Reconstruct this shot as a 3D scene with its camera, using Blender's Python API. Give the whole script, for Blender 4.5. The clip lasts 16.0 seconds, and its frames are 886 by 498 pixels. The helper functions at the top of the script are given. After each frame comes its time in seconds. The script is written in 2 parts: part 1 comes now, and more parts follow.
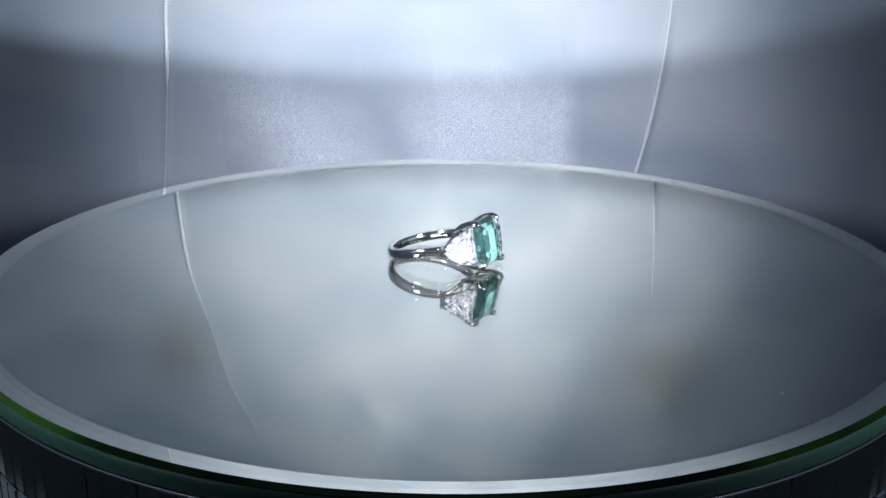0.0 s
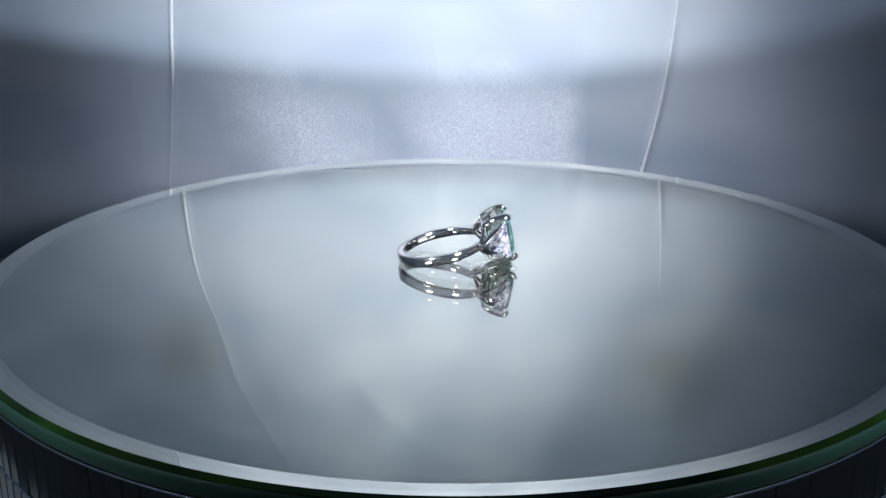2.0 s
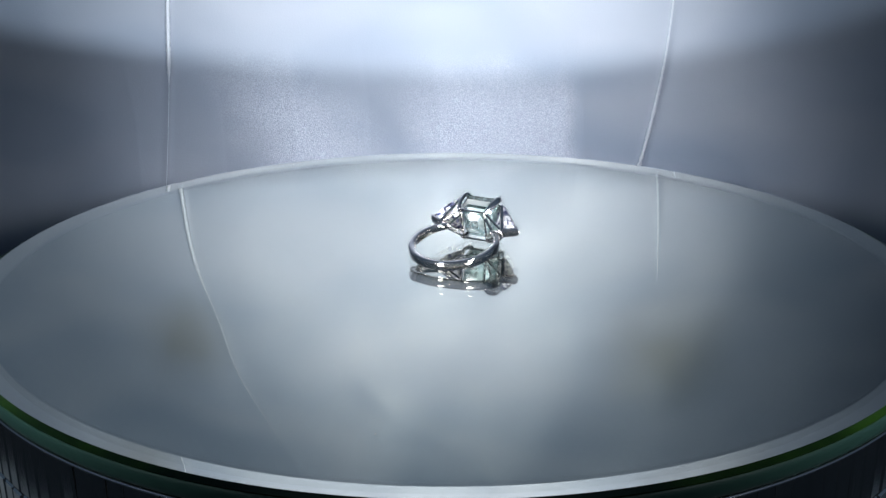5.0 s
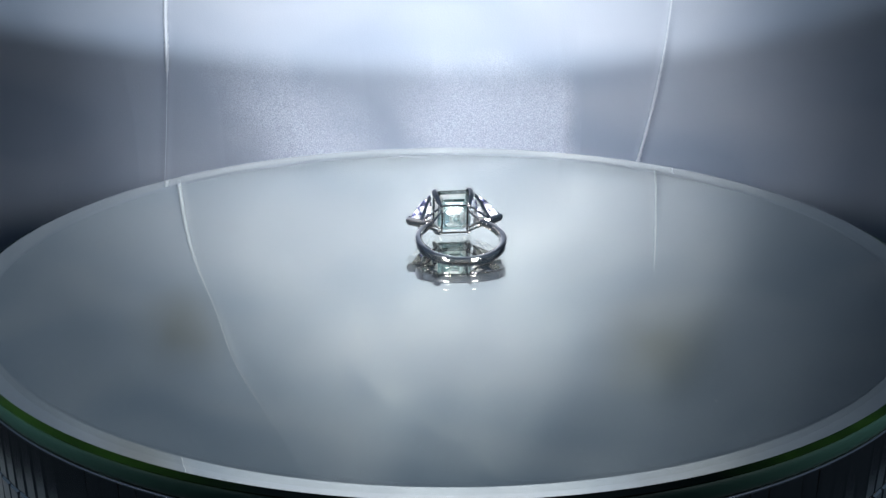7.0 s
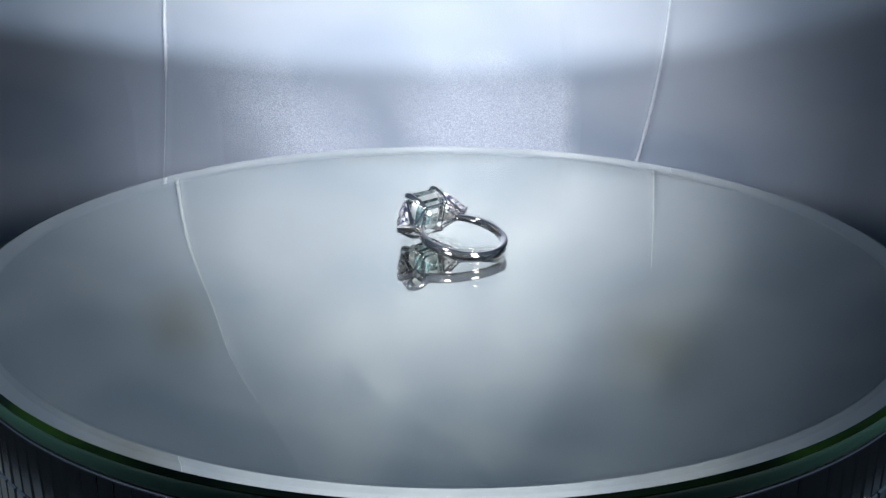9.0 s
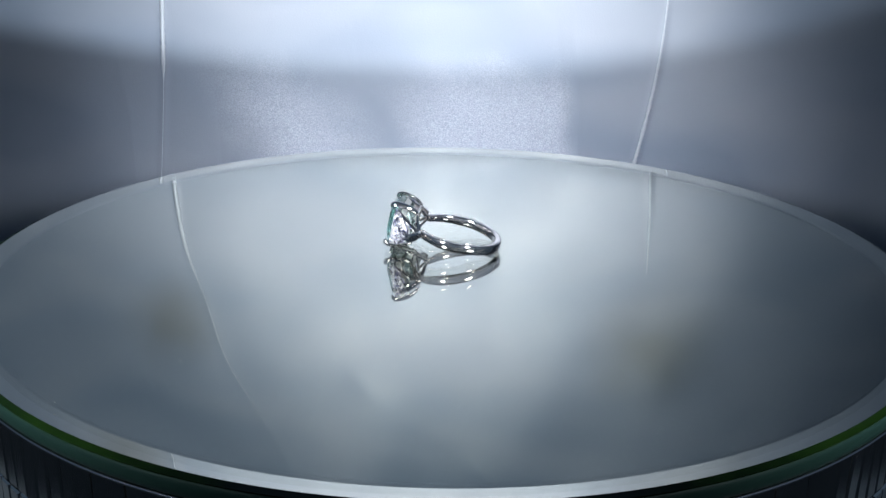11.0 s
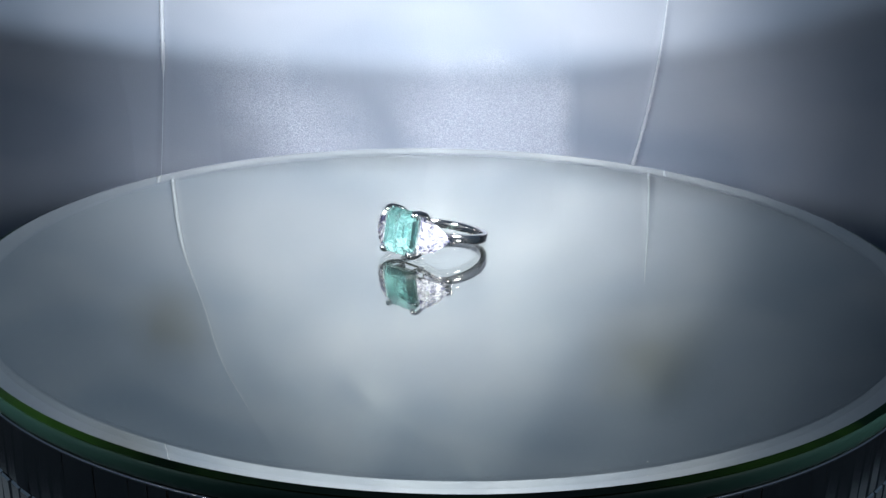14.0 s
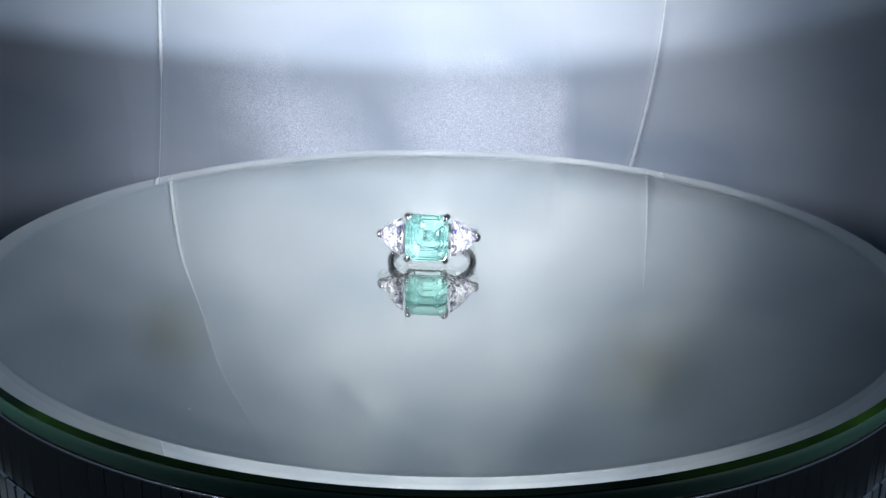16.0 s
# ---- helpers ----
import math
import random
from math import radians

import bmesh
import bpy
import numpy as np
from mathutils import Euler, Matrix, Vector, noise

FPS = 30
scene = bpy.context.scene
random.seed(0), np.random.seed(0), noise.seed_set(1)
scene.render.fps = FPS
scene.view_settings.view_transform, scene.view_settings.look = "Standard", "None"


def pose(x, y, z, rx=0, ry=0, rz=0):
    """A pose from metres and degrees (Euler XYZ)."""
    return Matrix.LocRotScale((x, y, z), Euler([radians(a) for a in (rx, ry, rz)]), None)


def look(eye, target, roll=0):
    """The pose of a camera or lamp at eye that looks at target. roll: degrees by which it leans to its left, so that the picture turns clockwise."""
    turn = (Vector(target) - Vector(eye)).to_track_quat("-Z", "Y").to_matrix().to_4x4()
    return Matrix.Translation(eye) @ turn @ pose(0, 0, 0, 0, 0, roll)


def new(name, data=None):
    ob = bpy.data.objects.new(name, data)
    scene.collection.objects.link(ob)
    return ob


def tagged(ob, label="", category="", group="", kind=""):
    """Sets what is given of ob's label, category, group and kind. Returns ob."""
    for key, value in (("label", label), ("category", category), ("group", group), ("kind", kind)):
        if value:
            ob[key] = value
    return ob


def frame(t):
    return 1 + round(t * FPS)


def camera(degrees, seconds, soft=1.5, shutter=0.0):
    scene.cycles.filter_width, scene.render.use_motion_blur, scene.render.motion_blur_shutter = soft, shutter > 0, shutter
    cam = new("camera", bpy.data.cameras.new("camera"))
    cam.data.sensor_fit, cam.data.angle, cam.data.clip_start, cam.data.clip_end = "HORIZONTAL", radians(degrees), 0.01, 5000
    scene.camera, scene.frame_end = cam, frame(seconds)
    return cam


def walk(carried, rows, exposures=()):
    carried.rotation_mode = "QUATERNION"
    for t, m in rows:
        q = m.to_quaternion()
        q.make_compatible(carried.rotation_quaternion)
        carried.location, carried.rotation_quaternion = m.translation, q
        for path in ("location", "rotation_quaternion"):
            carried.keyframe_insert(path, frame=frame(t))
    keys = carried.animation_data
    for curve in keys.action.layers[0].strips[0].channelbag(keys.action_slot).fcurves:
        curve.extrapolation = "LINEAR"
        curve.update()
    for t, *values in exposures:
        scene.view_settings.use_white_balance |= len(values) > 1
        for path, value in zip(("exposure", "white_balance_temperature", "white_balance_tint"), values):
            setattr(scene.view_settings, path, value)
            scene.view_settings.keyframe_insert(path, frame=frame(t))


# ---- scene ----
cam = camera(47.91, 16.0, soft=1.35)
EYE = Vector((0.0, -0.21296, 0.07147))


def aim(pitch, yaw, roll=0.407):
    """Camera pose at the tripod from its dip, its turn to the side and its lean, in degrees."""
    p, y = radians(pitch), radians(yaw)
    return look(EYE, EYE + Vector((math.sin(y) * math.cos(p), math.cos(y) * math.cos(p), -math.sin(p))), roll)


walk(cam, [(t, aim(p, y)) for t, p, y in (
    (0, 18.269, -0.287), (0.5, 18.284, -0.281), (1.0, 18.292, -0.290), (1.5, 18.274, -0.545), (2.0, 18.260, -0.583),
    (2.5, 18.280, -0.563), (3.0, 18.300, -0.526), (3.5, 18.295, -0.466), (4.0, 18.300, -0.421), (6.5, 18.580, -0.331),
    (7.0, 18.580, -0.287), (7.5, 18.572, -0.248), (8.0, 18.570, -0.234), (8.5, 18.595, -0.230), (9.0, 18.615, -0.230),
    (11.5, 18.570, -0.088), (12.0, 18.597, -0.094), (12.5, 18.615, -0.106), (13.0, 18.622, -0.106), (13.5, 18.641, -0.108),
    (14.0, 18.677, -0.090), (14.5, 18.710, -0.050), (15.0, 18.725, -0.032), (15.5, 18.708, -0.005), (16.0, 18.670, 0.018))])

# ---- light ----
world = bpy.data.worlds.new("room")
scene.world = world
world.use_nodes = True
world.node_tree.nodes["Background"].inputs[0].default_value = (0.36, 0.56, 0.84, 1)
world.node_tree.nodes["Background"].inputs[1].default_value = 0.125



def led_lamp(eye, target, watts, size, spread):
    data = bpy.data.lights.new("led_lamp", "AREA")
    data.shape, data.size, data.energy, data.color, data.spread = "DISK", size, watts, (0.945, 0.97, 1.0), radians(spread)
    ob = new("led_lamp", data)
    ob.matrix_basis = look(eye, target)
    return ob


def bounce_spot(eye, target, watts, cone, color):
    data = bpy.data.lights.new("bounce_spot", "SPOT")
    data.energy, data.color, data.shadow_soft_size = watts, color, 0.003
    data.spot_size, data.spot_blend = radians(cone), 1.0
    ob = new("bounce_spot", data)
    ob.matrix_basis = look(eye, target)
    return ob


SPOT = Vector((0.01, -0.26, 0.22))
led_lamp((-0.120, -0.170, 0.092), (-0.035, 0.03, 0.016), 0.139, 0.048, 54)
led_lamp((0.120, -0.170, 0.092), (0.03, 0.03, 0.016), 0.137, 0.048, 54)
# added spots, hot core and wide spill, for light thrown up by the mirror
bounce_spot(SPOT, (-0.018, 0.155, 0.016), 10.4, 38, (1.0, 0.985, 0.92))
bounce_spot(SPOT, (-0.075, 0.155, 0.078), 6.2, 78, (0.80, 0.925, 0.99))

# ---- materials ----
MM = 0.001
WALL = 0.155


def principled(name, color, rough=0.5, metal=0.0, **more):
    mat = bpy.data.materials.new(name)
    mat.use_nodes = True
    b = mat.node_tree.nodes["Principled BSDF"]
    b.inputs["Base Color"].default_value = (*color, 1)
    b.inputs["Roughness"].default_value = rough
    b.inputs["Metallic"].default_value = metal
    for k, v in more.items():
        b.inputs[k.replace("_", " ")].default_value = v
    return mat, mat.node_tree, b


def add(tree, kind, **values):
    n = tree.nodes.new(kind)
    for k, v in values.items():
        n.inputs[k.replace("_", " ")].default_value = v
    return n


def satin():
    """Silver-grey satin cloth: fine crossed threads, soft blotches in its sheen."""
    mat, tree, b = principled("satin_cloth", (0.55, 0.57, 0.62), 0.42)
    link = tree.links.new
    co = add(tree, "ShaderNodeTexCoord")
    heights = []
    for stretch in ((3600, 3600, 1500), (1200, 3600, 3600)):
        m = add(tree, "ShaderNodeMapping")
        m.inputs["Scale"].default_value = stretch
        n = add(tree, "ShaderNodeTexNoise", Scale=1.0, Detail=2.0)
        link(co.outputs["Object"], m.inputs["Vector"])
        link(m.outputs[0], n.inputs["Vector"])
        heights.append(n)
    both = add(tree, "ShaderNodeMath")
    link(heights[0].outputs["Fac"], both.inputs[0])
    link(heights[1].outputs["Fac"], both.inputs[1])
    bump = add(tree, "ShaderNodeBump", Strength=0.3, Distance=0.00026)
    link(both.outputs[0], bump.inputs["Height"])
    link(bump.outputs[0], b.inputs["Normal"])
    blot = add(tree, "ShaderNodeTexNoise", Scale=16.0, Detail=2.0)
    link(co.outputs["Object"], blot.inputs["Vector"])
    ramp = add(tree, "ShaderNodeMapRange", From_Min=0.35, From_Max=0.65, To_Min=0.38, To_Max=0.58)
    link(blot.outputs["Fac"], ramp.inputs["Value"])
    link(ramp.outputs[0], b.inputs["Roughness"])
    tint = add(tree, "ShaderNodeMix")
    tint.data_type = "RGBA"
    tint.inputs[6].default_value, tint.inputs[7].default_value = (0.137, 0.168, 0.228, 1), (0.200, 0.224, 0.280, 1)
    cloud = add(tree, "ShaderNodeTexNoise", Scale=20.0, Detail=1.5, Distortion=0.4)
    slant = add(tree, "ShaderNodeMapping")
    slant.inputs["Scale"].default_value = (0.7, 1.0, 1.3)
    slant.inputs["Rotation"].default_value = (0.0, 0.7, 0.0)
    link(co.outputs["Object"], slant.inputs["Vector"])
    link(slant.outputs[0], cloud.inputs["Vector"])
    swing = add(tree, "ShaderNodeMapRange", From_Min=0.33, From_Max=0.67)
    link(cloud.outputs["Fac"], swing.inputs["Value"])
    link(swing.outputs[0], tint.inputs[0])
    # patches near the foot: satin sheen painted as paler colour, slightly metallic too
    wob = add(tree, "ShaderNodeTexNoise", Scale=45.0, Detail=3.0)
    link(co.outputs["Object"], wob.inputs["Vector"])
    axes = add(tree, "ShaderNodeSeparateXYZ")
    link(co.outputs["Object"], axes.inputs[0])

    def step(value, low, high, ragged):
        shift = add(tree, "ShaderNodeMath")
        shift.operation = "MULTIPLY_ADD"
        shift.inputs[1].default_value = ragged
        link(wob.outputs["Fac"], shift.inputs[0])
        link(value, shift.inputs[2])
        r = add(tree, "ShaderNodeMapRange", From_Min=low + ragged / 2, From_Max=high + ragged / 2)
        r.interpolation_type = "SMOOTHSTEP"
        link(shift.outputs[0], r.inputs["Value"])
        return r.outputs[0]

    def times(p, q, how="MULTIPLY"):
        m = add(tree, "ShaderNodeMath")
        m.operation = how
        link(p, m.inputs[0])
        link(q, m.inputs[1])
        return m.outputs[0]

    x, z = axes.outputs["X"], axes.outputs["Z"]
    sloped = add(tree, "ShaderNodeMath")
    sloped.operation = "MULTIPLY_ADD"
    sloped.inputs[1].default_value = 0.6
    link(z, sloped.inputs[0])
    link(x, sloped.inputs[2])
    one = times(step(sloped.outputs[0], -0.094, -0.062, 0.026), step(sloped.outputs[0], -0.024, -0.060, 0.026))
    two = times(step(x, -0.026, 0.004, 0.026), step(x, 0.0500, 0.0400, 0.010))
    sheen_mask = times(times(one, two, "MAXIMUM"), step(z, 0.030, -0.002, 0.022))
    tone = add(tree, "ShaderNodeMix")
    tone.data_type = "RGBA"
    link(sheen_mask, tone.inputs[0])
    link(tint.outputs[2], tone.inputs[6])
    # sparkle of single threads in these patches, painted as pale and dark colour
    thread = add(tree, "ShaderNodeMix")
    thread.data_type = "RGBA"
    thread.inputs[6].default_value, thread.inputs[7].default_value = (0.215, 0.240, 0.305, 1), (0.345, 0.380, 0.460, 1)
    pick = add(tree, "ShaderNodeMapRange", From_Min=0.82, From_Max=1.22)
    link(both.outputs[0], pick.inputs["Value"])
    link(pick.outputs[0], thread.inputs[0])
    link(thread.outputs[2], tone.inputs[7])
    # two soft shadows high on the cloth, beside the seams, painted as brownish colour
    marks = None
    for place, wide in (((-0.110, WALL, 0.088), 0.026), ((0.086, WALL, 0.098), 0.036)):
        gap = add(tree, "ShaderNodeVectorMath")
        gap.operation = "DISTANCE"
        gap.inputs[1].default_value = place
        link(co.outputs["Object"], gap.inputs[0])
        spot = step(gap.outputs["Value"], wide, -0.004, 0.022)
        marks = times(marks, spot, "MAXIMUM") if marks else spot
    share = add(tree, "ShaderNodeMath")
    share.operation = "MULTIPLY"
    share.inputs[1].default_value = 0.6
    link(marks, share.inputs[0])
    shade_mix = add(tree, "ShaderNodeMix")
    shade_mix.data_type = "RGBA"
    shade_mix.inputs[7].default_value = (0.075, 0.075, 0.066, 1)
    link(share.outputs[0], shade_mix.inputs[0])
    link(tone.outputs[2], shade_mix.inputs[6])
    link(shade_mix.outputs[2], b.inputs["Base Color"])
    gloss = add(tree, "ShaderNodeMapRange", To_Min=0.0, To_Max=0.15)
    link(sheen_mask, gloss.inputs["Value"])
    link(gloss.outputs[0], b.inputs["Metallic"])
    rise = add(tree, "ShaderNodeMapRange", To_Min=0.2, To_Max=0.45)
    link(sheen_mask, rise.inputs["Value"])
    link(rise.outputs[0], bump.inputs["Strength"])
    b.inputs["Specular IOR Level"].default_value = 0.45
    return mat


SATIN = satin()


def face_glass():
    """Clear glass that lets most light pass and mirrors the rest."""
    mat = bpy.data.materials.new("face_glass")
    mat.use_nodes = True
    tree = mat.node_tree
    tree.nodes.remove(tree.nodes["Principled BSDF"])
    passing, shine, mix = (tree.nodes.new(k) for k in ("ShaderNodeBsdfTransparent", "ShaderNodeBsdfGlossy", "ShaderNodeMixShader"))
    passing.inputs["Color"].default_value = (0.985, 0.995, 0.985, 1)
    shine.inputs["Roughness"].default_value = 0.0
    mix.inputs[0].default_value = 0.15
    tree.links.new(passing.outputs[0], mix.inputs[1])
    tree.links.new(shine.outputs[0], mix.inputs[2])
    tree.links.new(mix.outputs[0], tree.nodes["Material Output"].inputs["Surface"])
    return mat


FACE_GLASS = face_glass()
SILVER = principled("mirror_silver", (0.64, 0.645, 0.605), 0.0, 1.0)[0]


def green_edge():
    mat, tree, b = principled("green_glass_edge", (0.02, 0.10, 0.055), 0.12, 0.0, IOR=1.5)
    co = add(tree, "ShaderNodeTexCoord")
    n = add(tree, "ShaderNodeTexNoise", Scale=40.0, Detail=3.0)
    tree.links.new(co.outputs["Object"], n.inputs["Vector"])
    m = add(tree, "ShaderNodeMix")
    m.data_type = "RGBA"
    m.inputs[6].default_value, m.inputs[7].default_value = (0.0006, 0.003, 0.001, 1), (0.011, 0.032, 0.004, 1)
    r = add(tree, "ShaderNodeMapRange", From_Min=0.4, From_Max=0.68)
    tree.links.new(n.outputs["Fac"], r.inputs["Value"])
    tree.links.new(r.outputs[0], m.inputs[0])
    tree.links.new(m.outputs[2], b.inputs["Base Color"])
    return mat


GREEN = green_edge()
TEAL = principled("ground_glass_edge", (0.009, 0.027, 0.022), 0.5, 0.0, IOR=1.3)[0]
TILE = principled("mirror_tile", (0.64, 0.645, 0.63), 0.16, 1.0)[0]
CHROME = principled("chrome", (0.55, 0.55, 0.58), 0.2, 1.0)[0]
GROUT = principled("black_grout", (0.008, 0.008, 0.009), 0.7)[0]
GOLD = principled("white_gold", (0.84, 0.79, 0.78), 0.13, 1.0)[0]


def gem(name, clear, body, tint_low, tint_high, share, ior, rough, tip=1.0):
    """Cut stone: each facet by itself is clear glass or throws back the light; share: how many throw it back."""
    mat, tree, b = principled(name, clear, 0.0, 0.0, Transmission_Weight=1.0, IOR=ior)
    link = tree.links.new
    geo = add(tree, "ShaderNodeNewGeometry")
    glint = add(tree, "ShaderNodeBsdfPrincipled", Roughness=rough, Metallic=body)
    # small inner facets, each leaning its own way
    co = add(tree, "ShaderNodeTexCoord")
    cells = add(tree, "ShaderNodeTexVoronoi", Scale=1250.0)
    link(co.outputs["Object"], cells.inputs["Vector"])
    away = add(tree, "ShaderNodeVectorMath")
    away.operation = "SUBTRACT"
    away.inputs[1].default_value = (0.5, 0.5, 0.5)
    link(cells.outputs["Color"], away.inputs[0])
    lean = add(tree, "ShaderNodeVectorMath")
    lean.operation = "MULTIPLY_ADD"
    lean.inputs[1].default_value = (tip, tip, tip)
    link(away.outputs[0], lean.inputs[0])
    link(geo.outputs["Normal"], lean.inputs[2])
    unit = add(tree, "ShaderNodeVectorMath")
    unit.operation = "NORMALIZE"
    link(lean.outputs[0], unit.inputs[0])
    link(unit.outputs[0], glint.inputs["Normal"])
    # dark to bright tint by facet and cell: sparkle painted into the colour
    tint = add(tree, "ShaderNodeMix")
    tint.data_type = "RGBA"
    tint.inputs[6].default_value, tint.inputs[7].default_value = (*tint_low, 1), (*tint_high, 1)
    again = add(tree, "ShaderNodeMath")
    again.operation = "MULTIPLY"
    again.inputs[1].default_value = 7.31
    part_of = add(tree, "ShaderNodeMath")
    part_of.operation = "FRACT"
    link(geo.outputs["Random Per Island"], again.inputs[0])
    link(again.outputs[0], part_of.inputs[0])
    cell_value = add(tree, "ShaderNodeSeparateColor")
    link(cells.outputs["Color"], cell_value.inputs[0])
    even = add(tree, "ShaderNodeMix")
    even.inputs[0].default_value = 0.15 + 0.4 * tip
    link(part_of.outputs[0], even.inputs[2])
    link(cell_value.outputs[0], even.inputs[3])
    spread = add(tree, "ShaderNodeMapRange", From_Min=0.25, From_Max=0.7)
    link(even.outputs[0], spread.inputs["Value"])
    link(spread.outputs[0], tint.inputs[0])
    glint.inputs["Specular IOR Level"].default_value = 1.0
    link(tint.outputs[2], glint.inputs["Base Color"])
    pick = add(tree, "ShaderNodeMapRange", From_Min=share[0], From_Max=share[1], To_Min=share[2], To_Max=share[3])
    link(geo.outputs["Random Per Island"], pick.inputs["Value"])
    mix = add(tree, "ShaderNodeMixShader")
    link(pick.outputs[0], mix.inputs[0])
    link(b.outputs[0], mix.inputs[1])
    link(glint.outputs[0], mix.inputs[2])
    link(mix.outputs[0], tree.nodes["Material Output"].inputs["Surface"])
    return mat


DIAMOND = gem("diamond_pavilion", (1, 1, 1), 0.8, (0.05, 0.06, 0.18), (1.0, 1.0, 1.0), (0.0, 0.2, 0.55, 1.0), 1.8, 0.38, 0.85)
DIAMOND_TOP = gem("diamond_crown", (1, 1, 1), 0.8, (0.08, 0.09, 0.26), (1.0, 1.0, 1.0), (0.3, 0.8, 0.10, 0.65), 1.7, 0.34, 0.85)
MINT = gem("mint_crown", (0.50, 0.81, 0.785), 0.6, (0.05, 0.28, 0.27), (0.66, 0.97, 1.0), (0.65, 1.0, 0.03, 0.35), 1.5, 0.22, 0.5)
# bright and dark copy of one pavilion, painting the reflections of alternate steps
MINT_BACK = gem("mint_pavilion_bright", (0.95, 1.0, 1.0), 0.75, (0.24, 0.32, 0.33), (1.0, 1.0, 1.0), (0.0, 0.5, 0.35, 0.92), 1.5, 0.36, 0.4)
MINT_DARK = gem("mint_pavilion_dark", (0.93, 1.0, 1.0), 0.75, (0.04, 0.07, 0.07), (0.64, 0.72, 0.72), (0.0, 0.5, 0.4, 0.95), 1.5, 0.26, 0.4)
BLACK = principled("black_paint", (0.015, 0.015, 0.016), 0.5)[0]
TABLE = principled("black_table", (0.012, 0.012, 0.014), 0.35)[0]
PAPER = principled("pale_mat", (0.58, 0.59, 0.58), 0.6)[0]
FROST = principled("frosted_gold", (0.85, 0.84, 0.83), 0.55, 1.0)[0]
THREAD = principled("seam_thread", (0.32, 0.35, 0.41), 0.6)[0]
DUST = principled("dust", (0.3, 0.3, 0.3), 0.8)[0]


# ---- building ----
def mesh_of(name, bm, mats, smooth=False):
    """Closes a bmesh into mesh data; cut stones come with their facets already parted."""
    data = bpy.data.meshes.new(name)
    if any(len(e.link_faces) > 1 for e in bm.edges):
        bmesh.ops.recalc_face_normals(bm, faces=bm.faces)
    for f in bm.faces:
        f.smooth = smooth
    bm.to_mesh(data)
    bm.free()
    for m in mats if isinstance(mats, (list, tuple)) else [mats]:
        data.materials.append(m)
    return data


def part(name, bm, material, parent, label="", smooth=False):
    ob = new(name, mesh_of(name, bm, material, smooth))
    ob.parent = parent
    return tagged(ob, label)


def lathe(profile, n=192, closed=False, mats=None):
    """Turns (radius, height) points about z. mats: material index of each strip."""
    bm = bmesh.new()
    rings = []
    for r, z in profile:
        if r < 1e-9:
            rings.append([bm.verts.new((0, 0, z))])
        else:
            rings.append([bm.verts.new((r * math.cos(2 * math.pi * i / n), r * math.sin(2 * math.pi * i / n), z)) for i in range(n)])
    pairs = list(zip(rings, rings[1:] + rings[:1])) if closed else list(zip(rings, rings[1:]))
    for k, (a, b) in enumerate(pairs):
        for i in range(n):
            j = (i + 1) % n
            if len(a) == 1:
                f = bm.faces.new((a[0], b[i], b[j]))
            elif len(b) == 1:
                f = bm.faces.new((a[i], a[j], b[0]))
            else:
                f = bm.faces.new((a[i], a[j], b[j], b[i]))
            if mats:
                f.material_index = mats[k]
    return bm


def bar(bm, a, b, wide, thick, side):
    """A slightly tapered bar with bevelled edges from a to b; side: the way of its width."""
    a, b = Vector(a), Vector(b)
    along = (b - a).normalized()
    s = (Vector(side) - Vector(side).dot(along) * along).normalized()
    u = along.cross(s)
    rings = []
    for p, k in ((a, 0.9), (a + along * (b - a).length * 0.1, 1.0), (b - along * (b - a).length * 0.12, 1.0), (b, 0.6)):
        ring = []
        for i in range(8):
            c = ((1, .5), (.5, 1), (-.5, 1), (-1, .5), (-1, -.5), (-.5, -1), (.5, -1), (1, -.5))[i]
            ring.append(bm.verts.new(p + s * c[0] * wide * k / 2 + u * c[1] * thick * k / 2))
        rings.append(ring)
    for r0, r1 in zip(rings, rings[1:]):
        for i in range(8):
            bm.faces.new((r0[i], r0[(i + 1) % 8], r1[(i + 1) % 8], r1[i]))
    bm.faces.new(rings[0][::-1])
    bm.faces.new(rings[-1])
    return bm


def claw(bm, path, wide, thick, side):
    """A rounded, bent claw along path, narrower at both ends; side: the way of its width."""
    fine = []
    for i in range(len(path) - 1):
        p0, p1, p2, p3 = path[max(0, i - 1)], path[i], path[i + 1], path[min(len(path) - 1, i + 2)]
        for k in range(4):
            t = k / 4
            fine.append(0.5 * (2 * p1 + (p2 - p0) * t + (2 * p0 - 5 * p1 + 4 * p2 - p3) * t * t + (3 * p1 - p0 - 3 * p2 + p3) * t ** 3))
    fine.append(path[-1])
    rings = []
    for i, p in enumerate(fine):
        f = i / (len(fine) - 1)
        along = (fine[min(i + 1, len(fine) - 1)] - fine[max(i - 1, 0)]).normalized()
        s = (side - side.dot(along) * along).normalized()
        u = along.cross(s)
        k = min(1.0, 0.6 + 1.6 * f, 0.45 + 4 * (1 - f))
        rings.append([bm.verts.new(p + (s * wide * math.cos(a) + u * thick * math.sin(a)) * k / 2) for a in (2 * math.pi * j / 12 for j in range(12))])
    for r0, r1 in zip(rings, rings[1:]):
        for i in range(12):
            bm.faces.new((r0[i], r0[(i + 1) % 12], r1[(i + 1) % 12], r1[i]))
    bm.faces.new(rings[0][::-1])
    bm.faces.new(rings[-1])


# ---- setting ----
FLOOR = -0.060


def curve_at(z, points):
    zs, xs = zip(*points)
    return float(np.interp(z, zs, xs))


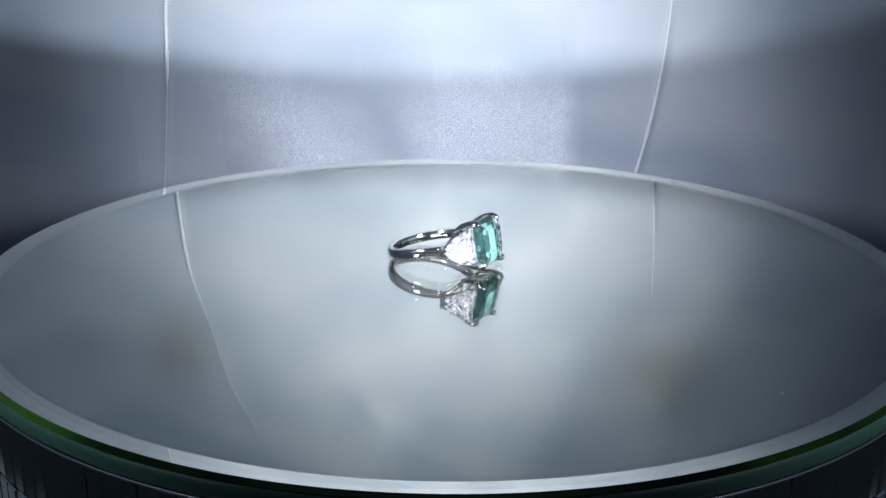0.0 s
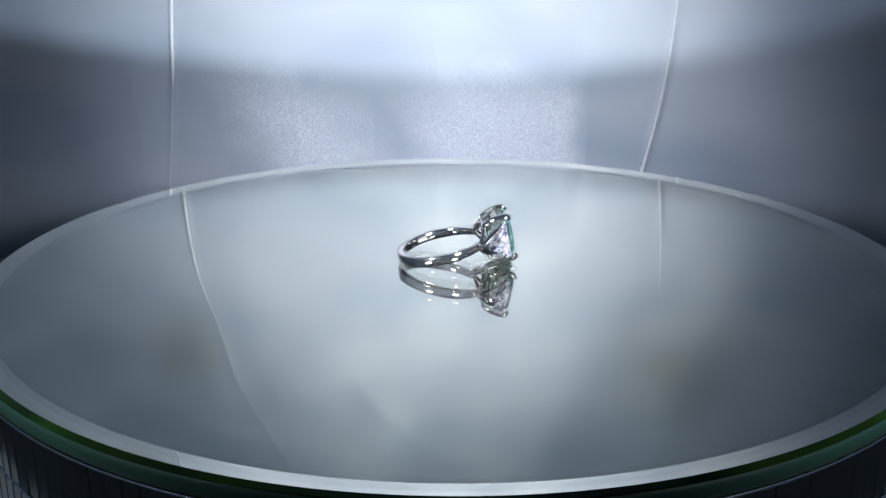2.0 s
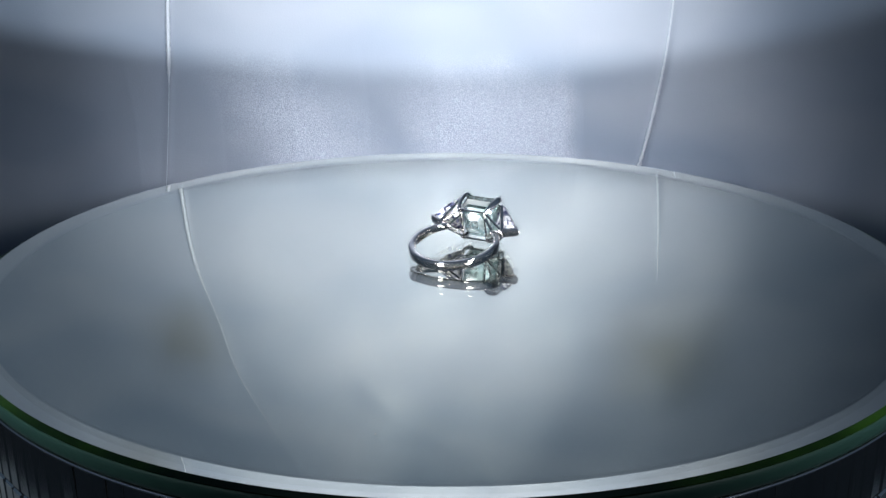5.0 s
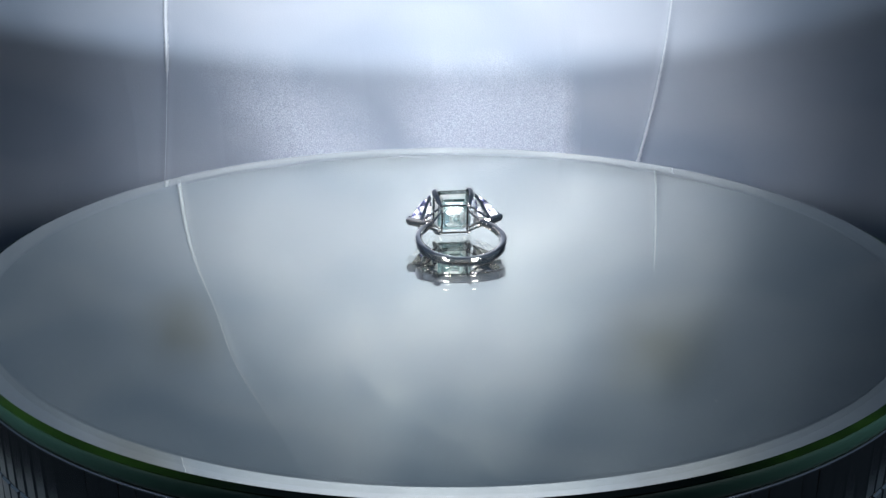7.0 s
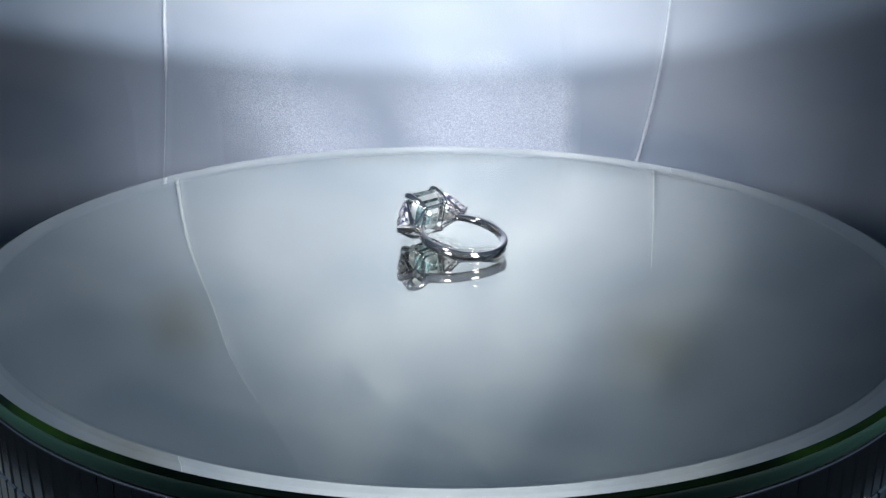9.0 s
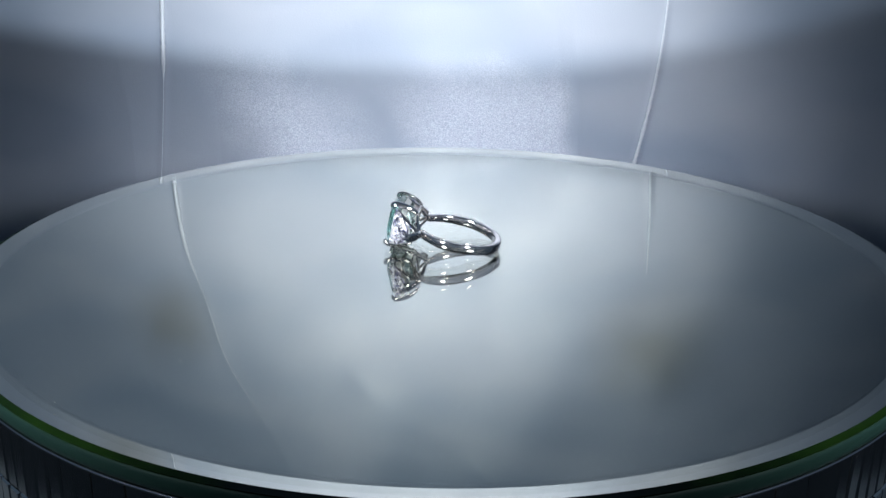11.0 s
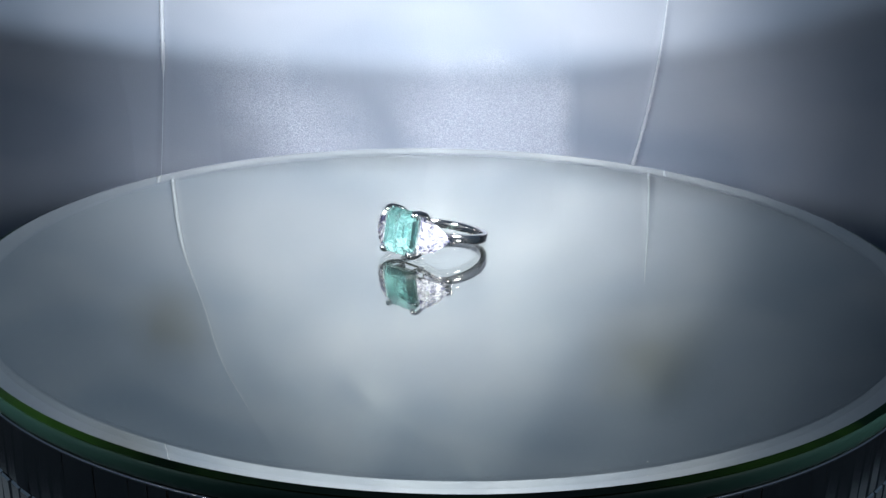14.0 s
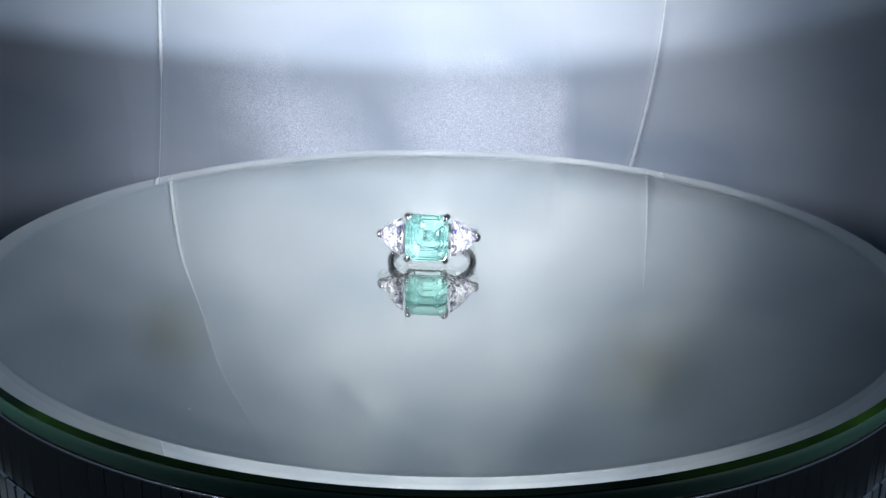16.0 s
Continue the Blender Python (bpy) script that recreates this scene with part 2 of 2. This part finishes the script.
SEAM_A = ((-0.07, -0.1130), (-0.04, -0.1100), (-0.0247, -0.1083), (0.017, -0.1037), (0.0435, -0.1020), (0.060, -0.0995), (0.073, -0.0945), (0.102, -0.0880), (0.138, -0.0690), (0.3, 0.01))
SEAM_B = ((-0.07, 0.0600), (-0.04, 0.0665), (-0.0176, 0.0714), (-0.0003, 0.0748), (0.0207, 0.0779), (0.0448, 0.0797), (0.07, 0.0805), (0.3, 0.084))


FOLDS = ((-0.5, 0.0), (-0.20, 0.0), (-0.150, 0.0020), (-0.118, 0.0), (-0.085, 0.0016), (-0.058, 0.0004), (-0.030, 0.0012), (-0.004, -0.0004), (0.044, 0.0018), (0.050, 0.0004),
         (0.110, 0.0016), (0.150, 0.0), (0.200, 0.0018), (0.5, 0.0))


def cloth_y(x, z):
    y = WALL
    y += 0.0022 * noise.noise((x * 9, z * 7, 3.1)) + 0.0026 * noise.noise((x * 22 + z * 9, z * 8, 7.7))
    y += curve_at(x + 0.12 * max(0.0, z), FOLDS) * (1 - min(1.0, max(0.0, (z - 0.012) / 0.03)))
    # a slanting crease
    along, off = (x + 0.032) * 0.763 + (z - 0.112) * 0.646, (z - 0.112) * 0.763 - (x + 0.032) * 0.646
    if -0.02 < along < 0.09 and abs(off) < 0.02:
        y -= 0.0007 * math.exp(-(off / 0.0032) ** 2) * (0.5 + 0.5 * math.cos(along * 190))
    for seam, tall, wide in ((SEAM_A, 0.0006, 0.0014), (SEAM_B, 0.0008, 0.0014)):
        dx = x - curve_at(z, seam)
        if abs(dx) < 0.006:
            fade = 1 - (0.6 if seam is SEAM_A else 1.0) * min(1, max(0, (z - 0.026) / 0.022)) - 0.35 * min(1, max(0, (0.015 - z) / 0.01)) * (seam is SEAM_A)
            y -= tall * fade * math.exp(-(dx / wide) ** 2)
    return y


def backdrop():
    bm = bmesh.new()
    xs = [-0.5 + 0.02 * i for i in range(15)] + [-0.21 + 0.0005 * i for i in range(841)] + [0.22 + 0.02 * i for i in range(15)]
    zs = [FLOOR + 0.0005 + 0.004 * i for i in range(70)] + [FLOOR + 0.28 + 0.02 * i for i in range(15)]
    grid = [[bm.verts.new((x, cloth_y(x, z), z)) for x in xs] for z in zs]
    for a, b in zip(grid, grid[1:]):
        for i in range(len(xs) - 1):
            bm.faces.new((a[i], a[i + 1], b[i + 1], b[i]))
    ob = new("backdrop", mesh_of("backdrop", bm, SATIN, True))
    # raised seam threads
    for seam, end, wide in ((SEAM_A, 0.140, 0.00100), (SEAM_B, 0.064, 0.00085)):
        tube = bmesh.new()
        loops = []
        steps = 260
        for i in range(steps + 1):
            z = FLOOR + 0.001 + (end - FLOOR) * i / steps
            r = wide * min(1.0, 6 * (steps - i) / steps + 0.15) * (0.85 + 0.35 * noise.noise((z * 700, 1.0, wide * 9000)))
            if seam is SEAM_A:
                r *= 0.10 + 0.90 * min(1.0, max(0.0, (z - 0.012) / 0.008)) - 0.82 * min(1.0, max(0.0, (z - 0.050) / 0.02))
            else:
                r *= 0.55 + 0.45 * min(1.0, max(0.0, (0.03 - z) / 0.03))
            # rounded run of the seam between its marks
            x = sum(curve_at(z + d, seam) for d in (-0.009, -0.0045, 0, 0.0045, 0.009)) / 5
            y = cloth_y(x, z) - 0.0001
            loops.append([tube.verts.new((x + r * math.cos(k * math.pi / 3), y + 0.45 * r * math.sin(k * math.pi / 3), z)) for k in range(6)])
        for p, q in zip(loops, loops[1:]):
            for k in range(6):
                tube.faces.new((p[k], p[(k + 1) % 6], q[(k + 1) % 6], q[k]))
        part("seam", tube, THREAD, ob, "pale raised seam thread", True)
    return tagged(ob, "silver-grey satin cloth backdrop hanging with two creases", "backdrop", kind="structure")


def floor():
    bm = bmesh.new()
    bmesh.ops.create_grid(bm, x_segments=4, y_segments=4, size=0.6)
    for v in bm.verts:
        v.co.z = FLOOR
    ob = new("floor", mesh_of("floor", bm, TABLE))
    return tagged(ob, "black table top under the turntable", "table top", kind="structure")


def mat_sheet():
    bm = lathe([(0, FLOOR + 0.0002), (0.1485, FLOOR + 0.0002), (0.149, FLOOR + 0.0005), (0.1485, FLOOR + 0.0008), (0, FLOOR + 0.0008)], 96)
    ob = new("mat", mesh_of("mat", bm, PAPER))
    return tagged(ob, "round pale grey mat under the turntable", "mat")


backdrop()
floor()
mat_sheet()


# ---- added spot rig, unseen behind and above the camera, for the mirror's bounced light ----
def edge_height(x):
    """Height on the backdrop down to which the added spots' light reaches."""
    return 0.0175 + (0.54 if x < 0 else 0.95) * x * x


def bounce_rig():
    base = new("bounce_rig")
    tagged(base, "added unseen black stand with a spot and a curved flap shaping its light", "lamp")
    base.location = (SPOT.x, SPOT.y - 0.02, FLOOR)
    inv = Matrix.Translation(-Vector(base.location))
    bm = lathe([(0, 0), (0.045, 0), (0.045, 0.004), (0.040, 0.007), (0, 0.007)], 48)
    part("foot", bm, BLACK, base)
    bm = lathe([(0, 0.007), (0.004, 0.007), (0.004, 0.270), (0, 0.270)], 24)
    part("pole", bm, BLACK, base)
    bm = lathe([(0.0, -0.022), (0.012, -0.022), (0.014, -0.018), (0.014, 0.012), (0.012, 0.012), (0.012, -0.016), (0.0, -0.016)], 32)
    bm.transform(inv @ Matrix.Translation(SPOT) @ pose(0, 0, 0, -100))
    part("housing", bm, BLACK, base)
    # added flap, out of view: its upper edge cuts the beam like the mirror's rim
    bm = bmesh.new()
    ahead = 0.15
    f = ahead / (WALL - SPOT.y)
    top, low = [], []
    for i in range(41):
        wx = -0.22 + 0.011 * i
        x, z = SPOT.x + (wx - SPOT.x) * f, SPOT.z + (edge_height(wx) - SPOT.z) * f
        top.append((x, SPOT.y + ahead, z))
        low.append((x, SPOT.y + ahead, 0.086))
    back = [[bm.verts.new((x, y - d, z)) for x, y, z in line] for d in (0, 0.0006) for line in (top, low)]
    bm.transform(inv)
    t0, l0, t1, l1 = back
    for i in range(40):
        bm.faces.new((t0[i], t0[i + 1], l0[i + 1], l0[i]))
        bm.faces.new((t1[i], l1[i], l1[i + 1], t1[i + 1]))
        bm.faces.new((t0[i], t1[i], t1[i + 1], t0[i + 1]))
        bm.faces.new((l0[i], l0[i + 1], l1[i + 1], l1[i]))
    part("beam_mask", bm, BLACK, base)
    for side in (-1, 1):
        bm = bmesh.new()
        bar(bm, SPOT + Vector((side * 0.013, 0, 0.0)), Vector((SPOT.x + side * 0.082, SPOT.y + ahead, 0.150)), 0.003, 0.003, (0, 0, 1))
        bm.transform(inv)
        part("arm", bm, BLACK, base)
    return base


bounce_rig()


# ---- turntable ----
def turntable():
    base = new("turntable")
    tagged(base, "round silver mirror glass turntable with dark tiled sides", "turntable")
    part("mirror_plate", lathe([(0, -SUNK), (96.0 * MM, -SUNK), (100 * MM, -BEVEL), (100 * MM, -2.9 * MM), (0, -2.9 * MM)], 256,
                               mats=[0, 0, 1, 1]), [SILVER, GREEN], base, "bevelled mirror glass")
    part("glass_face", lathe([(0, 0), (96.4 * MM, 0)], 256), FACE_GLASS, base, "clear polished glass face")
    part("glass_rim", lathe([(100.03 * MM, -BEVEL - 0.00003), (101.1 * MM, -0.75 * MM), (101.1 * MM, -0.95 * MM), (100.03 * MM, -0.95 * MM)], 256, True),
         GREEN, base, "dark green glass edge")
    part("edge_band", lathe([(100.05 * MM, -1.0 * MM), (100.9 * MM, -1.0 * MM), (101.15 * MM, -1.25 * MM), (101.25 * MM, -2.0 * MM), (101.25 * MM, -3.0 * MM),
                             (101.1 * MM, -3.7 * MM), (100.8 * MM, -4.0 * MM), (100.05 * MM, -4.0 * MM)], 256, True), TEAL, base, "ground teal glass edge", True)
    part("trim", lathe([(99.9 * MM, -4.05 * MM), (101.15 * MM, -4.05 * MM), (101.35 * MM, -4.25 * MM), (101.15 * MM, -4.5 * MM), (99.9 * MM, -4.5 * MM)], 256, True),
         CHROME, base, "thin bright metal trim", True)
    part("drum", lathe([(0, -4.1 * MM), (99.4 * MM, -4.1 * MM), (99.4 * MM, FLOOR + 0.0025), (0, FLOOR + 0.0025)], 192), GROUT, base, "black tile backing")
    # mirror tiles: the upper row tile by tile, the lower rows joined
    data = tile_mesh()
    count = 182

    def seat(k, row):
        a = 2 * math.pi * (k + random.uniform(-0.03, 0.03)) / count
        return (Matrix.Rotation(a, 4, "Z") @ Matrix.Translation((99.4 * MM, 0, (-10.55 - 12.4 * row) * MM))
                @ pose(0, 0, 0, random.gauss(0, 0.5), random.gauss(0, 0.8), random.gauss(0, 1.0)))

    for k in range(count):
        ob = new("tile", data)
        ob.parent = base
        ob.matrix_basis = seat(k, 0)
    bm = bmesh.new()
    for row in range(1, 4):
        for k in range(count):
            have = len(bm.verts)
            bm.from_mesh(data)
            bm.verts.ensure_lookup_table()
            m = seat(k, row)
            for v in bm.verts[have:]:
                v.co = m @ v.co
    rest = part("lower_tiles", bm, TILE, base, "rows of small mirror tiles")
    rest["kind"] = "stuff"
    # dust on the mirror
    for x, y, size in ((53.0, -70.2, 0.17), (-82.8, 14.9, 0.15), (65.3, 35.9, 0.16), (85.7, 43.2, 0.14), (27.6, 49.3, 0.12), (-74.4, 45.8, 0.1), (51.5, -71.5, 0.09)):
        bm = bmesh.new()
        bmesh.ops.create_icosphere(bm, subdivisions=1, radius=size * MM)
        for v in bm.verts:
            v.co = Vector((v.co.x * random.uniform(0.6, 1.3), v.co.y * random.uniform(0.6, 1.3), v.co.z * 0.6)) + Vector((x * MM, y * MM, size * 0.5 * MM))
        part("dust_speck", bm, DUST, base)
    return base


def tile_mesh():
    """A mirror tile 3.2 x 11.9 mm with ground edges, facing +x."""
    bm = bmesh.new()
    w, h = 1.6 * MM, 5.95 * MM
    rings = []
    for x, k in ((0.0, 0.0), (0.8 * MM, 0.0), (1.15 * MM, 0.3 * MM)):
        rings.append([bm.verts.new((x, y * (w - k), z * (h - k))) for y, z in ((-1, -1), (1, -1), (1, 1), (-1, 1))])
    for r0, r1 in zip(rings, rings[1:]):
        for i in range(4):
            bm.faces.new((r0[i], r0[(i + 1) % 4], r1[(i + 1) % 4], r1[i]))
    bm.faces.new(rings[-1])
    return mesh_of("tile", bm, TILE)


BEVEL = 0.4 * MM
SUNK = 0.95 * MM  # depth at which the silvering shows through the glass
TURN = turntable()


# ---- ring ----
def step_cut(half, tall, cut, levels, cap):
    """Half of a square step-cut gem along x; levels: (scale, height) of each terrace, girdle last where cap is the table."""
    bm = bmesh.new()
    shape = [(1, -1 + cut), (1, 1 - cut), (1 - cut, 1), (-1 + cut, 1), (-1, 1 - cut), (-1, -1 + cut), (-1 + cut, -1), (1 - cut, -1)]
    fine = []
    for i in range(8):
        fine.append(Vector(shape[i]))
    n = len(fine)
    shake = 0.0 if cap else 0.03 * MM

    def jog():
        return random.uniform(-shake, shake)

    rings = [[bm.verts.new((x + jog() * 1.5 * (s < 1), half * s * p.x + jog() * (s < 1), tall * s * p.y + jog() * (s < 1))) for p in fine] for s, x in levels]
    for k, (r0, r1) in enumerate(zip(rings, rings[1:])):
        for i in range(n):
            bm.faces.new((r0[i], r0[(i + 1) % n], r1[(i + 1) % n], r1[i])).material_index = 0 if cap else (k + 1) % 2
    bm.faces.new(rings[0] if cap else rings[-1][::-1])
    if cap:
        bm.faces.new(rings[-1][::-1])
    bmesh.ops.recalc_face_normals(bm, faces=bm.faces)
    bmesh.ops.split_edges(bm, edges=bm.edges)
    return bm


RING_TILT = 11.5
BAND = 10.2 * MM


def trillion(side, crown):
    """Triangular brilliant beside the centre gem: base edge to the gem, tip outward, leaning back by 40 degrees."""
    lean = radians(40)
    u = Vector((-math.sin(lean), side * math.cos(lean), 0))
    w = Vector((math.cos(lean), side * math.sin(lean), 0))
    v = Vector((0, 0, 1))
    base = Vector((14.1 * MM, side * 5.15 * MM, 0))
    # outline: bowed sides, n points
    corners = [(7.2, 0.0), (0.15, 4.1), (0.15, -4.1)]
    mid = Vector((2.5, 0.0))
    pts = []
    for i in range(3):
        a, b = Vector(corners[i]), Vector(corners[(i + 1) % 3])
        for k in range(6):
            f = k / 6
            p = a.lerp(b, f)
            out = (p - mid).normalized()
            pts.append(p + out * (0.75 if i != 1 else 0.2) * 4 * f * (1 - f))
    bm = bmesh.new()

    count = len(pts)

    def ring_of(scale, height, turn=0.0):
        made = []
        for i in range(count):
            p = pts[i].lerp(pts[(i + 1) % count], turn)
            q = mid + (p - mid) * scale
            up = height + random.uniform(-0.06, 0.06) * (scale < 0.99)
            made.append(bm.verts.new(base + (u * q.x + v * q.y + w * up) * MM))
        return made

    def bridge(a, b, shifted):
        for i in range(count):
            j = (i + 1) % count
            if shifted:
                bm.faces.new((a[i], b[i], a[j]))
                bm.faces.new((b[i], b[j], a[j]))
            else:
                bm.faces.new((a[i], b[i], b[j]))
                bm.faces.new((a[i], b[j], a[j]))

    if crown:
        table, star, kite, girdle, under = ring_of(0.42, 1.0), ring_of(0.62, 0.85, 0.5), ring_of(0.82, 0.5), ring_of(1.0, 0.1), ring_of(1.0, -0.08)
        bridge(table, star, True)
        bridge(star, kite, False)
        bridge(kite, girdle, True)
        bridge(girdle, under, False)
        bm.faces.new(under)
        top = bm.verts.new(base + (u * mid.x + w * 1.02) * MM)
        for i in range(0, count, 2):
            bm.faces.new((top, table[i], table[(i + 1) % count], table[(i + 2) % count]))
    else:
        under, lower, deep, deeper = ring_of(1.0, -0.1), ring_of(0.8, -0.75, 0.5), ring_of(0.56, -1.55), ring_of(0.3, -2.35, 0.5)
        bridge(under, lower, True)
        bridge(lower, deep, False)
        bridge(deep, deeper, True)
        culet = bm.verts.new(base + (u * mid.x - w * 3.1) * MM)
        for i in range(count):
            bm.faces.new((deeper[i], deeper[(i + 1) % count], culet))
    bmesh.ops.recalc_face_normals(bm, faces=bm.faces)
    bmesh.ops.split_edges(bm, edges=bm.edges)
    return bm, base, u, v, w


def ring():
    base = new("ring")
    tagged(base, "white gold ring with square mint gem and two trillion diamonds", "ring")
    # band: axis along z, open under the head at +x
    bm = bmesh.new()
    n, gap = 96, radians(36)
    rings = []
    for i in range(n + 1):
        a = gap + (2 * math.pi - 2 * gap) * i / n
        end = min(i, n - i) / n
        k = min(1.0, end / 0.16)
        half = (0.72 + 0.28 * k) * MM
        ri, ro = 8.75 * MM, BAND - 0.25 * MM * (1 - k)
        sect = [(ri, -half * .75), (ri + .12 * MM, -half * .95), ((ri + ro) / 2, -half), (ro - .16 * MM, -half * .97), (ro - .03 * MM, -half * .7),
                (ro, 0), (ro - .03 * MM, half * .7), (ro - .16 * MM, half * .97), ((ri + ro) / 2, half), (ri + .12 * MM, half * .95), (ri, half * .75)]
        rings.append([bm.verts.new((r * math.cos(a), r * math.sin(a), z)) for r, z in sect])
    for r0, r1 in zip(rings, rings[1:]):
        for k in range(len(r0)):
            m = (k + 1) % len(r0)
            bm.faces.new((r0[k], r1[k], r1[m], r0[m]))
    bm.faces.new(rings[0])
    bm.faces.new(rings[-1][::-1])
    part("band", bm, GOLD, base, "polished white gold band", True)
    # worn hallmark inside the band, as plain bars
    bm = bmesh.new()
    for k, tall in enumerate((0.42, 0.30, 0.42, 0.36, 0.42, 0.36)):
        a = radians(112 + 2.6 * k)
        p = Vector((8.74 * MM * math.cos(a), 8.74 * MM * math.sin(a), 0))
        bar(bm, p - Vector((0, 0, tall * MM)), p + Vector((0, 0, tall * MM)), 0.22 * MM, 0.06 * MM, (-math.sin(a), math.cos(a), 0))
    part("hallmark", bm, FROST, base, "frosted hallmark bars")
    # centre gem in its basket
    gem_back = part("centre_gem", step_cut(4.6 * MM, 4.95 * MM, 0.32, [(s, x * MM) for s, x in (
        (1.0, 14.0), (0.93, 12.9), (0.80, 11.7), (0.72, 11.1), (0.54, 10.3), (0.46, 9.95), (0.26, 9.45), (0.10, 9.2))], False),
        [MINT_BACK, MINT_DARK], base, "square step-cut mint green gem")
    crown = part("gem_crown", step_cut(4.6 * MM, 4.95 * MM, 0.32, [(s, x * MM) for s, x in (
        (0.50, 15.6), (0.68, 15.4), (0.84, 15.0), (0.97, 14.45), (1.0, 14.25), (1.0, 14.06))], True),
        MINT, gem_back, "clear mint green crown")
    crown.visible_shadow = False
    for sy in (-1, 1):
        for sz in (-1, 1):
            bm = bmesh.new()
            claw(bm, [Vector((x, sy * y, sz * z)) * MM for x, y, z in (
                (9.3, 3.3, 3.5), (10.5, 3.75, 4.15), (11.9, 4.1, 4.6), (13.4, 4.3, 4.82), (14.5, 4.3, 4.8), (15.2, 4.0, 4.45), (15.45, 3.5, 3.95))],
                1.45 * MM, 0.9 * MM, Vector((0, sy * 0.8, -sz)))
            part("claw", bm, GOLD, base, "", True)
    bm = bmesh.new()
    rail = [Vector((9.4, y * 2.95, z * 3.55)) * MM for y, z in ((-1, -1), (1, -1), (1, 1), (-1, 1))]
    for a, b in zip(rail, rail[1:] + rail[:1]):
        bar(bm, a, b, 0.4 * MM, 0.4 * MM, (1, 0, 0))
    part("gallery_rail", bm, GOLD, base)
    for side in (-1, 1):
        bm, b0, u, v, w = trillion(side, False)
        stone = part("side_gem", bm, DIAMOND, base, "clear trillion-cut diamond")
        crown = part("gem_crown", trillion(side, True)[0], DIAMOND_TOP, stone, "clear faceted crown")
        crown.visible_shadow = False
        bm = bmesh.new()
        tip = b0 + (u * 7.35) * MM
        bar(bm, tip - w * 2.9 * MM - u * 1.2 * MM, tip + w * 0.55 * MM + u * 0.05 * MM, 1.9 * MM, 0.85 * MM, v)
        for s in (-1, 1):
            bar(bm, tip + (w * 0.35 + u * 0.12) * MM, tip + (w * 0.5 - u * 1.1 + v * s * 0.75) * MM, 0.6 * MM, 0.5 * MM, w)
        part("tip_claw", bm, GOLD, base)
        # gallery under the side gem: two rails from the basket to the shoulder, and a strut
        foot = tip - w * 2.9 * MM - u * 1.1 * MM
        for s in (-1, 1):
            bm = bmesh.new()
            bar(bm, Vector((9.6, side * 3.0, s * 3.4)) * MM, foot + v * s * 0.35 * MM, 0.5 * MM, 0.45 * MM, (1, 0, 0))
            bar(bm, b0 + (u * 0.6 + v * s * 3.7 - w * 0.25) * MM, foot + v * s * 0.4 * MM, 0.85 * MM, 0.6 * MM, w)
            part("side_rail", bm, GOLD, base)
        bm = bmesh.new()
        shoulder = Vector((BAND * 0.93 * math.cos(radians(37)), side * BAND * 0.93 * math.sin(radians(37)), 0))
        bar(bm, shoulder, Vector((9.3 * MM, side * 3.2 * MM, 2.2 * MM)), 0.6 * MM, 0.5 * MM, (1, 0, 0))
        bar(bm, shoulder, Vector((9.3 * MM, side * 3.2 * MM, -2.2 * MM)), 0.6 * MM, 0.5 * MM, (1, 0, 0))
        bar(bm, shoulder, foot, 1.4 * MM, 1.0 * MM, v)
        part("shoulder", bm, GOLD, base)
    return base


RING = ring()
SPIN, FACE = 18.6, -32.0
LEAN = Matrix.Rotation(0.0109, 4, Vector((-1, -0.1, 0)))


def turn_at(t):
    return Matrix.Rotation(radians(SPIN * t), 4, "Z") @ LEAN


def ring_place():
    a = radians(FACE)
    f, s = Vector((math.cos(a), math.sin(a), 0)), Vector((-math.sin(a), math.cos(a), 0))
    at = -2.4 * MM * f - 2.6 * MM * s
    tilt = radians(RING_TILT)
    up = BAND * math.sin(tilt) + 1.0 * MM * 0.8 * math.cos(tilt)
    return Matrix.Translation((at.x, at.y, up + 0.00005)) @ Matrix.Rotation(a, 4, "Z") @ Matrix.Rotation(-tilt, 4, "Y")


def motions():
    times = [0, 0.1] + [0.5 * i for i in range(1, 32)] + [15.9, 16]
    walk(TURN, [(t, turn_at(t)) for t in times])
    walk(RING, [(t, turn_at(t) @ ring_place()) for t in times])


motions()
